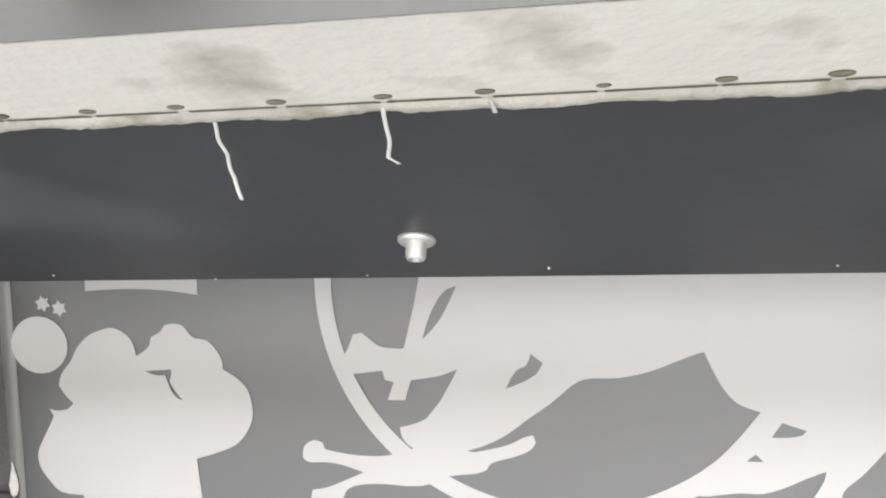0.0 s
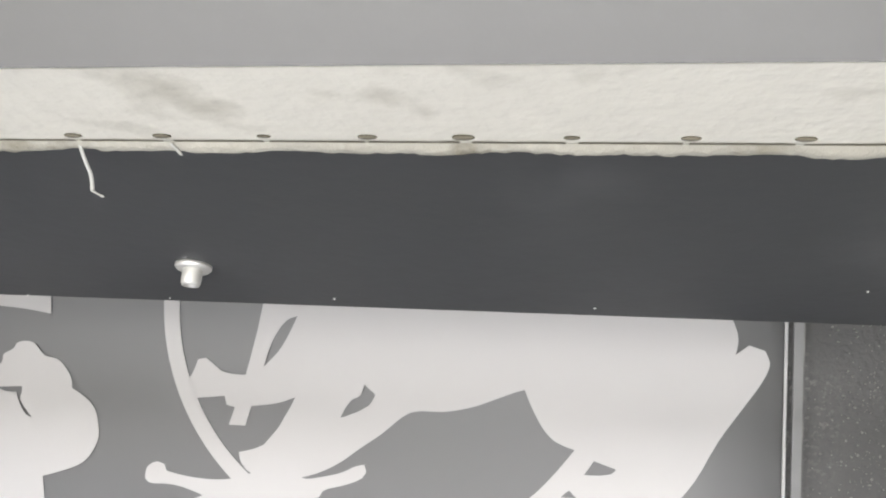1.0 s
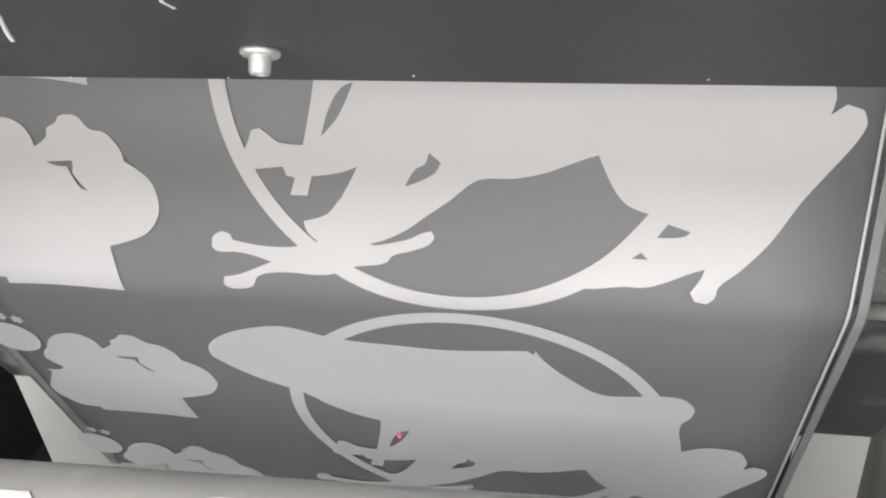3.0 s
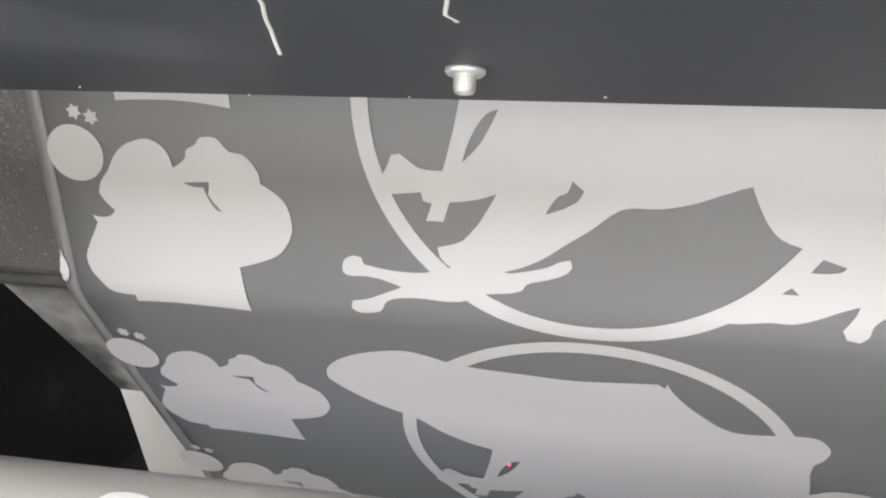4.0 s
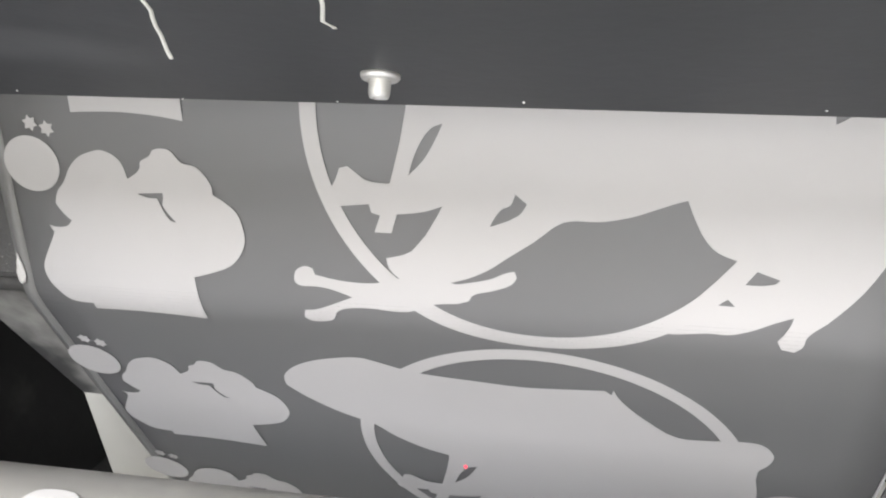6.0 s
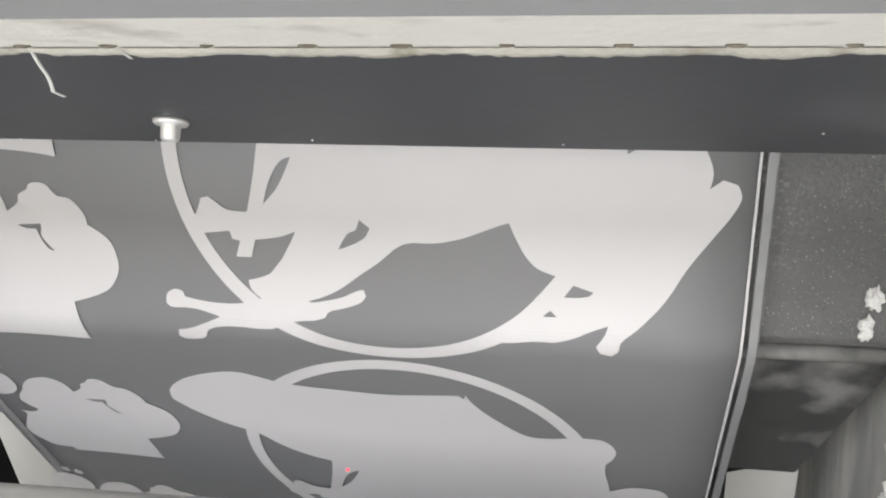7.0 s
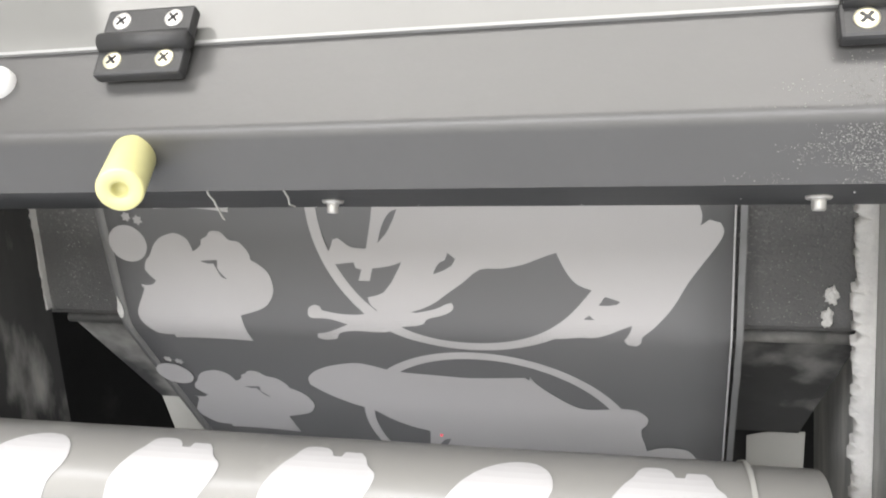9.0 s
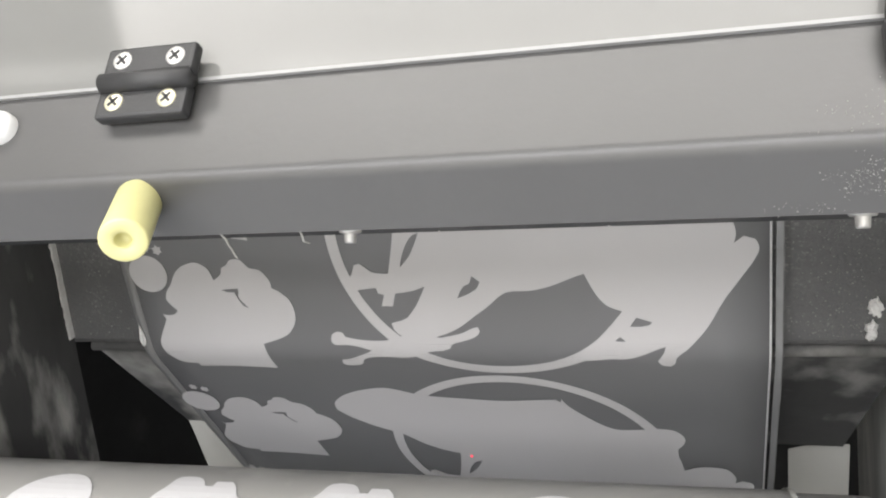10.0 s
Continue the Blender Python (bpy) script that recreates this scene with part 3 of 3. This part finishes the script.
def cover_beam():
    e = empty("cover_beam")
    # the rounded fold between the upright face and the slope
    fold = [tuple(a * (1 - f) ** 2 + 2 * b * f * (1 - f) + c * f * f for a, b, c in zip((-0.2355, 1.0650), (-0.2361, 1.0684), (-0.2338, 1.0707))) for f in (k / 12 for k in range(13))]
    part("front_sheet", sheet(bmesh.new(), [(LIP_F[0] - 0.0003, LIP_F[1] + 0.0003)] + fold + [TOP], WEST - 0.1, EAST + 0.1, 0.0015), GREY_METAL, e, smooth=False)
    part("bottom_lip", sheet(bmesh.new(), [LIP_B, (LIP_F[0] + 0.0012, LIP_F[1] + 0.0004)], WEST - 0.022, EAST, 0.0012), LIP, e, "cream underside lip dirty with powder")
    tagged(e, "grey folded steel cover beam with dusty lower edge", "cover")
    # caked rim along the back of the lip, with a dark groove broken by dimples
    rnd = random.Random(3)
    bm = bmesh.new()
    n = 420
    rows = []
    for k in range(n + 1):
        x = WEST - 0.022 + (EAST - WEST + 0.022) * k / n
        h = 0.0011 + 0.0009 * noise.noise((x * 70, 2, 0)) + 0.0004 * rnd.random()
        rows.append([bm.verts.new(c) for c in ((x, -0.1992, 1.0396), (x, -0.1985, 1.0390 - 0.3 * h), (x, -0.197, 1.0391 - h), (x, -0.1952, 1.0391 - 0.6 * h), (x, -0.1950, 1.041))])
    for a, b in zip(rows, rows[1:]):
        for j in range(4):
            bm.faces.new((a[j], a[j + 1], b[j + 1], b[j]))
    bmesh.ops.recalc_face_normals(bm, faces=bm.faces)
    tagged(part("caked_powder", bm, CAKED, smooth=True), "dirty cream powder caked along the lip", "powder", kind="stuff")
    down = math.atan2(LIP_B[1] - LIP_F[1], LIP_B[0] - LIP_F[0])
    on_lip = lambda x, d: Vector((x, LIP_B[0] - d * math.cos(down), LIP_B[1] - d * math.sin(down)))
    x, k = WEST - 0.016, 0
    while x < EAST - 0.02:
        length = 0.0165 + 0.002 * rnd.random()
        groove = bmesh.new()
        steps = 8
        lo = [groove.verts.new(on_lip(x + length * i / steps, 0.0027) - Vector((0, 0, 0.0001))) for i in range(steps + 1)]
        hi = [groove.verts.new(on_lip(x + length * i / steps, 0.0037 + 0.0004 * noise.noise((x * 90, i, 0))) - Vector((0, 0, 0.0001))) for i in range(steps + 1)]
        for i in range(steps):
            groove.faces.new((lo[i], lo[i + 1], hi[i + 1], hi[i]))
        part("groove", groove, GRIME, e)
        dimple = bmesh.new()
        r = 0.0009 + 0.0008 * rnd.random()
        bmesh.ops.create_icosphere(dimple, subdivisions=2, radius=r, matrix=Matrix.Translation(on_lip(x + length + 0.001, 0.0058)) @ Matrix.Diagonal((1.3, 1, 0.35, 1)))
        part("dimple", dimple, GRIME, e, smooth=True)
        x += 0.019
    # powder caught on the eastern end of the face and the fold
    verts, faces = [], []
    for k in range(40000):
        x = 0.33 - abs(rnd.gauss(0, 0.06))
        d = rnd.random()
        if 0.5 * noise.noise((x * 130, d * 4, 1)) + 0.3 * noise.noise((x * 40, d * 2, 5)) + 0.5 * rnd.random() + 0.9 * (x - 0.226) / 0.06 < 0.18 or x < 0.19:
            continue
        y, z = (-0.2326 - 0.0034 * d, 1.0476 + 0.0178 * d) if rnd.random() < 0.75 else (-0.2345 + 0.012 * d * d, 1.0700 + 0.0126 * d * d)
        grain(verts, faces, (x, y - 0.0002, z), 0.00006 + 0.00018 * rnd.random() ** 2, rnd)
    loose("beam_powder", verts, faces, "pale powder dusted over the end of the cover beam", THIN_POWDER)


def lid():
    v, n = UP, OUT
    base = Vector((0, *TOP)) - v * 0.0006 + n * 0.0002
    e = empty("acrylic_lid")
    for name, lo, hi, low, thick, mat, label in (("pane", 0.0015, 0.45, 0.0, 0.0012, LID, ""), ("edge_strip", 0.0002, 0.0015, 0.0, 0.0014, MARGIN, "pale edge strip of the lid")):
        bm = bmesh.new()
        loop = [base + v * lo + n * low, base + v * lo + n * thick, base + v * hi + n * thick, base + v * hi + n * low]
        rows = [[bm.verts.new(p + Vector((x, 0, 0))) for p in loop] for x in (WEST - 0.1, EAST + 0.1)]
        for k in range(4):
            bm.faces.new((rows[0][k], rows[0][(k + 1) % 4], rows[1][(k + 1) % 4], rows[1][k]))
        bm.faces.new(rows[0])
        bm.faces.new(rows[1])
        bmesh.ops.recalc_face_normals(bm, faces=bm.faces)
        part(name, bm, mat, e, label)
    tagged(e, "glossy milky acrylic lid above the cover beam", "lid")


def hinge(x):
    """Two black leaves on the slope, each with two screws; the knuckle between them."""
    v, n = UP, OUT
    e = empty("hinge")
    e.matrix_world = Matrix.Translation(Vector((x, *TOP)) + n * 0.0016 - v * 0.0024) @ Matrix(((1, 0, 0), (0, v.y, n.y), (0, v.z, n.z))).to_4x4()
    w = 0.0168
    part("leaf", box(bmesh.new(), (-w, -0.0128, 0), (w, -0.0012, 0.0050), 0.0012), BLACK_PLASTIC, e)
    part("leaf", box(bmesh.new(), (-w + 0.002, 0.0012, 0.0032), (w + 0.002, 0.0122, 0.0080), 0.0012), BLACK_PLASTIC, e)
    part("knuckle", cylinder(bmesh.new(), (-w + 0.001, 0, 0.0055), (w + 0.0012, 0, 0.0055), 0.0035, segments=24), BLACK_PLASTIC, e, smooth=True)
    for sx in (-0.0100, 0.0100):
        for sx, sy, sz, mat in ((sx, -0.0070, 0.0051, BRASS), (sx + 0.002, 0.0068, 0.0081, ZINC)):
            s = part("screw", lathe(bmesh.new(), (sx, sy, sz - 0.0004), (sx, sy, sz + 0.0005), [(0, 0.0035), (0.8, 0.0034), (1, 0.0026), (1, 0)], 24), mat, e, "countersunk cross-head screw", True)
            for turn in (45, 135):
                bm = box(bmesh.new(), (-0.0022, -0.0005, -0.0001), (0.0022, 0.0005, 0.0001))
                bm.transform(Matrix.Translation((sx, sy, sz + 0.0006)) @ pose(0, 0, 0, 0, 0, turn))
                part("slot", bm, BLACK_PLASTIC, s)
    return tagged(e, "black plastic hinge with four screws joining lid and cover", "hinge", group="lid hinges")


def bumper():
    a, b = Vector((0.0025, -0.2345, 1.0612)), Vector((0.0133, -0.2610, 1.0562))
    bm = lathe(bmesh.new(), a, b, [(0, 0.0), (0, 0.0070), (0.03, 0.0073), (0.96, 0.0073), (0.99, 0.0071), (1, 0.0067), (1, 0.0030), (0.98, 0.0026), (0.86, 0.0025), (0.86, 0.0)], 48)
    tagged(part("rubber_bumper", bm, YELLOW, smooth=True), "translucent yellow rubber stop on the cover beam", "bumper")


def knob():
    v, n = UP, OUT
    c = Vector((-0.056, *FOLD)) + v * 0.0225
    bm = lathe(bmesh.new(), c, c + n * 0.006, [(0, 0.006), (0.5, 0.006), (0.85, 0.005), (1, 0.003), (1, 0)], 32)
    tagged(part("cover_cap", bm, WHITE_PLASTIC, smooth=True), "round white plastic cap on the cover beam", "cap")


def thread(points, r=0.00045):
    bm = bmesh.new()
    pts = [Vector(p) for p in points]
    fine = []
    for p, q in zip(pts, pts[1:]):
        for k in range(6):
            c = p.lerp(q, k / 6)
            fine.append(c + Vector((noise.noise(c * 300), noise.noise(c * 310 + Vector((5, 0, 0))), 0)) * 0.0005)
    fine.append(pts[-1])
    rings = [[bm.verts.new(c + Vector((r * math.cos(k * math.tau / 6), r * math.sin(k * math.tau / 6), 0))) for k in range(6)] for c in fine]
    for a, b in zip(rings, rings[1:]):
        for k in range(6):
            bm.faces.new((a[k], a[(k + 1) % 6], b[(k + 1) % 6], b[k]))
    tagged(part("hanging_thread", bm, CREAM, smooth=True), "thin white strand of melted powder hanging from the lip", "thread", group="hanging strands")


# ---- the film roller in front ----
ROLL_Y, ROLL_Z, ROLL_R = -0.1520, 0.8640, 0.026
ROLL_TURN = pose(0, ROLL_Y, ROLL_Z, 0, 3.9, 8.6) @ pose(0, -ROLL_Y, -ROLL_Z)


def front_roller():
    e = empty("film_roller", (0, ROLL_Y, ROLL_Z))
    part("tube", cylinder(bmesh.new(), (-0.31, 0, 0), (0.248, 0, 0), ROLL_R - 0.001, segments=96), ROLL_FILM, e, smooth=False)
    part("shaft", cylinder(bmesh.new(), (-0.324, 0, 0), (0.289, 0, 0), 0.006, segments=32), CHROME, e, "chrome shaft", True)
    tagged(e, "grey film roller on a chrome shaft", "roller")
    e.matrix_world = ROLL_TURN @ Matrix.Translation((0, ROLL_Y, ROLL_Z))


def roll_place(x, s, lift=0.0):
    """On the film over the roller: s runs from the top of the roller forwards and down."""
    r = ROLL_R + lift
    a = s / ROLL_R
    if a < 1.9:
        return Vector((x, ROLL_Y - r * math.sin(a), ROLL_Z + r * math.cos(a)))
    d = (a - 1.9) * ROLL_R
    return Vector((x, ROLL_Y - r * math.sin(1.9) - d * math.cos(1.9), ROLL_Z + r * math.cos(1.9) - d * math.sin(1.9)))


MITTEN_AT = -0.009
MITTEN = [(-26, 60), (-24, 36), (-17, 22), (-13, 17), (-11, 13), (-9, 11), (-2, 11), (0, 13), (1, 16), (4, 16), (5, 13), (11, 13), (13, 16), (14, 20), (17, 24), (16, 30), (10, 42), (5, 60)]
PAW = [(-28, 60), (-22, 34), (-12, 20), (0, 13), (9, 13), (14, 18), (15, 26), (9, 38), (4, 60)]


def roller_film():
    e = empty("roller_film")
    bm = bmesh.new()
    rows = [[bm.verts.new(roll_place(x, -0.06 + 0.26 * k / 60)) for x in (-0.3, 0.214)] for k in range(61)]
    for a, b in zip(rows, rows[1:]):
        bm.faces.new((a[0], b[0], b[1], a[1]))
    part("film_web", bm, ROLL_FILM, e, smooth=True)
    bm = bmesh.new()
    rows = [[bm.verts.new(roll_place(x, -0.04 + 0.2 * k / 50, 0.0012)) for x in (0.2125, 0.2150)] for k in range(51)]
    for a, b in zip(rows, rows[1:]):
        bm.faces.new((a[0], b[0], b[1], a[1]))
    part("film_edge", bm, CREAM, e, "cream edge of the film", True)
    for k, (x, shape) in enumerate(((-0.222, PAW), (-0.143, PAW), (-0.065, MITTEN), (0.014, MITTEN), (0.102, PAW), (0.178, MITTEN))):
        pts = [Vector((p.x * 1.38 + x * 1000, p.y + MITTEN_AT * 1000)) for p in smooth_outline(shape)]
        part("leaf_print", ink_mesh(*ink_faces([pts], [], cell=3), lambda u, s: roll_place(u, s, 0.0006)), INK, e, "white rounded print on the film")
    tagged(e, "clear film with white prints running over a roller", "film")
    e.matrix_world = ROLL_TURN


def laser_dot():
    c = film_place(-0.0024, 0.2535, 0.0016)
    bm = bmesh.new()
    bmesh.ops.create_circle(bm, cap_ends=True, segments=16, radius=0.0011, matrix=Matrix.Translation(c) @ pose(0, 0, 0, 90 - 26.4, 0, 0))
    tagged(part("laser_dot", bm, RED), "tiny red laser spot on the film", "laser dot")


room()
tube_lights()
printed_film()
chute()
powder_ridge("corner_powder", EAST - 0.0005, 0.004, 0.70, 0.99, 0.011, "white powder caked in the corner of the side plate", 4, -1, -EAST_LEAN)
powder_ridge("corner_powder", WEST + 0.0003, -0.004, 0.885, 0.99, 0.0009, "thin line of white powder in the corner", 9, 1, WEST_LEAN)
powder_lumps()
paper_cards()
upper_plate()
cover_beam()
lid()
first_hinge = hinge(0.0035)
copy_thing(first_hinge, Matrix.Translation((0.235, 0, 0)) @ first_hinge.matrix_world)
bumper()
knob()
thread([(0.0025, -0.196, 1.0390), (0.0035, -0.193, 1.0317), (0.0048, -0.190, 1.0229)])
thread([(0.037, -0.196, 1.0386), (0.0365, -0.193, 1.0335), (0.0357, -0.191, 1.0296), (0.0374, -0.190, 1.0283)])
thread([(0.0562, -0.196, 1.0384), (0.0566, -0.193, 1.0364)])
front_roller()
roller_film()
laser_dot()


def veil_material(seed):
    """Powder in the air: dense in some places across, thinning out above and below."""
    mat = material("airborne_powder", (0.42, 0.417, 0.41), 0.95, grain=60, vary=0.03, bump=0.0)
    nodes, links = mat.node_tree.nodes, mat.node_tree.links
    coords = nodes.new("ShaderNodeTexCoord")

    def math_node(kind, a, b=0.0, clamp=False):
        n = nodes.new("ShaderNodeMath")
        n.operation, n.use_clamp = kind, clamp
        for socket, value in zip(n.inputs, (a, b)):
            if hasattr(value, "links"):
                links.new(value, socket)
            else:
                socket.default_value = value
        return n.outputs[0]

    def noise_at(scale, stretch, detail):
        place = nodes.new("ShaderNodeMapping")
        place.inputs["Scale"].default_value = stretch
        place.inputs["Location"].default_value = (seed * 3.7, 0, 0)
        links.new(coords.outputs["Object"], place.inputs["Vector"])
        n = nodes.new("ShaderNodeTexNoise")
        n.inputs["Scale"].default_value, n.inputs["Detail"].default_value = scale, detail
        links.new(place.outputs[0], n.inputs["Vector"])
        return n.outputs["Fac"]

    split = nodes.new("ShaderNodeSeparateXYZ")
    links.new(coords.outputs["Object"], split.inputs[0])
    # the veil's middle wanders up and down along x
    middle = math_node("MULTIPLY", math_node("SUBTRACT", noise_at(14, (1, 1, 0), 3), 0.5), 0.04)
    away = math_node("DIVIDE", math_node("SUBTRACT", math_node("SUBTRACT", split.outputs[2], 1.062), middle), 0.0085)
    fade = math_node("EXPONENT", math_node("MULTIPLY", math_node("MULTIPLY", away, away), -1.0))
    ends = math_node("MULTIPLY", math_node("SUBTRACT", 0.205, split.outputs[0]), 40.0, True)
    bands = math_node("MULTIPLY", math_node("SUBTRACT", noise_at(13, (1, 1, 0.12), 3), 0.38), 4.0, True)
    strands = math_node("ADD", math_node("MULTIPLY", noise_at(70, (1, 1, 0.16), 4), 2.6), -0.75, True)
    dense = math_node("MULTIPLY", math_node("MULTIPLY", fade, ends), math_node("MULTIPLY", math_node("ADD", bands, 0.08), strands))
    links.new(math_node("MULTIPLY", dense, 0.6, True), nodes["Principled BSDF"].inputs["Alpha"])
    return mat


def falling_powder(seed):
    """A curtain of powder: three thin, wavy veils one behind the other."""
    bm = bmesh.new()
    for k in range(3):
        nx, nz = 60, 10
        grid = [[bm.verts.new((x, -0.183 + 0.006 * (k - 1) + 0.0576 * x + 0.0025 * noise.noise((x * 20, z * 30, seed + k)), z)) for z in (1.0435 + 0.0415 * b / nz for b in range(nz + 1))]
                for x in (-0.26 + 0.48 * a / nx for a in range(nx + 1))]
        for a in range(nx):
            for b in range(nz):
                bm.faces.new((grid[a][b], grid[a + 1][b], grid[a + 1][b + 1], grid[a][b + 1]))
    return tagged(part("falling_powder", bm, veil_material(seed), smooth=True), "thin curtain of white powder falling from the dosing slot", "powder", kind="stuff")


def settle():
    """The cover and its plate hang a little out of true: they sink to the east and stand askew to the film."""
    m = pose(0, -0.2, 1.036, 0, 0.77, 3.3) @ pose(0, 0.2, -1.036)
    names = ("dosing_plate", "flange_bolt", "cover_beam", "caked_powder", "beam_powder", "acrylic_lid", "hinge", "rubber_bumper", "cover_cap")
    bpy.context.view_layer.update()
    for ob in list(scene.objects):
        if ob.parent is None and ob.name.split(".")[0] in names:
            ob.matrix_world = m @ ob.matrix_world


settle()
puff_one, puff_two = falling_powder(11), falling_powder(29)


def motions():
    keys = [0.5 * k for k in range(21)]
    for ob, mid in strips:
        walk(ob, [(t, strip_pose(mid, t)) for t in keys])
    drop = lambda d: pose(0, 0, d)
    walk(puff_one, [(t, drop(d)) for t, d in ((0, 0), (7.3, 0), (7.4, -0.026), (7.5, -0.056), (7.6, -0.105), (7.7, -0.124), (7.8, -0.134), (7.9, -0.16), (8.0, -0.3), (8.1, -0.475), (10, -0.475))])
    walk(puff_two, [(t, drop(d)) for t, d in ((0, 0), (7.3, 0), (7.4, -0.02), (7.5, -0.045), (7.6, -0.09), (7.7, -0.114), (7.8, -0.122), (7.9, -0.145), (8.0, -0.25), (8.1, -0.4), (8.2, -0.475), (10, -0.475))])


motions()
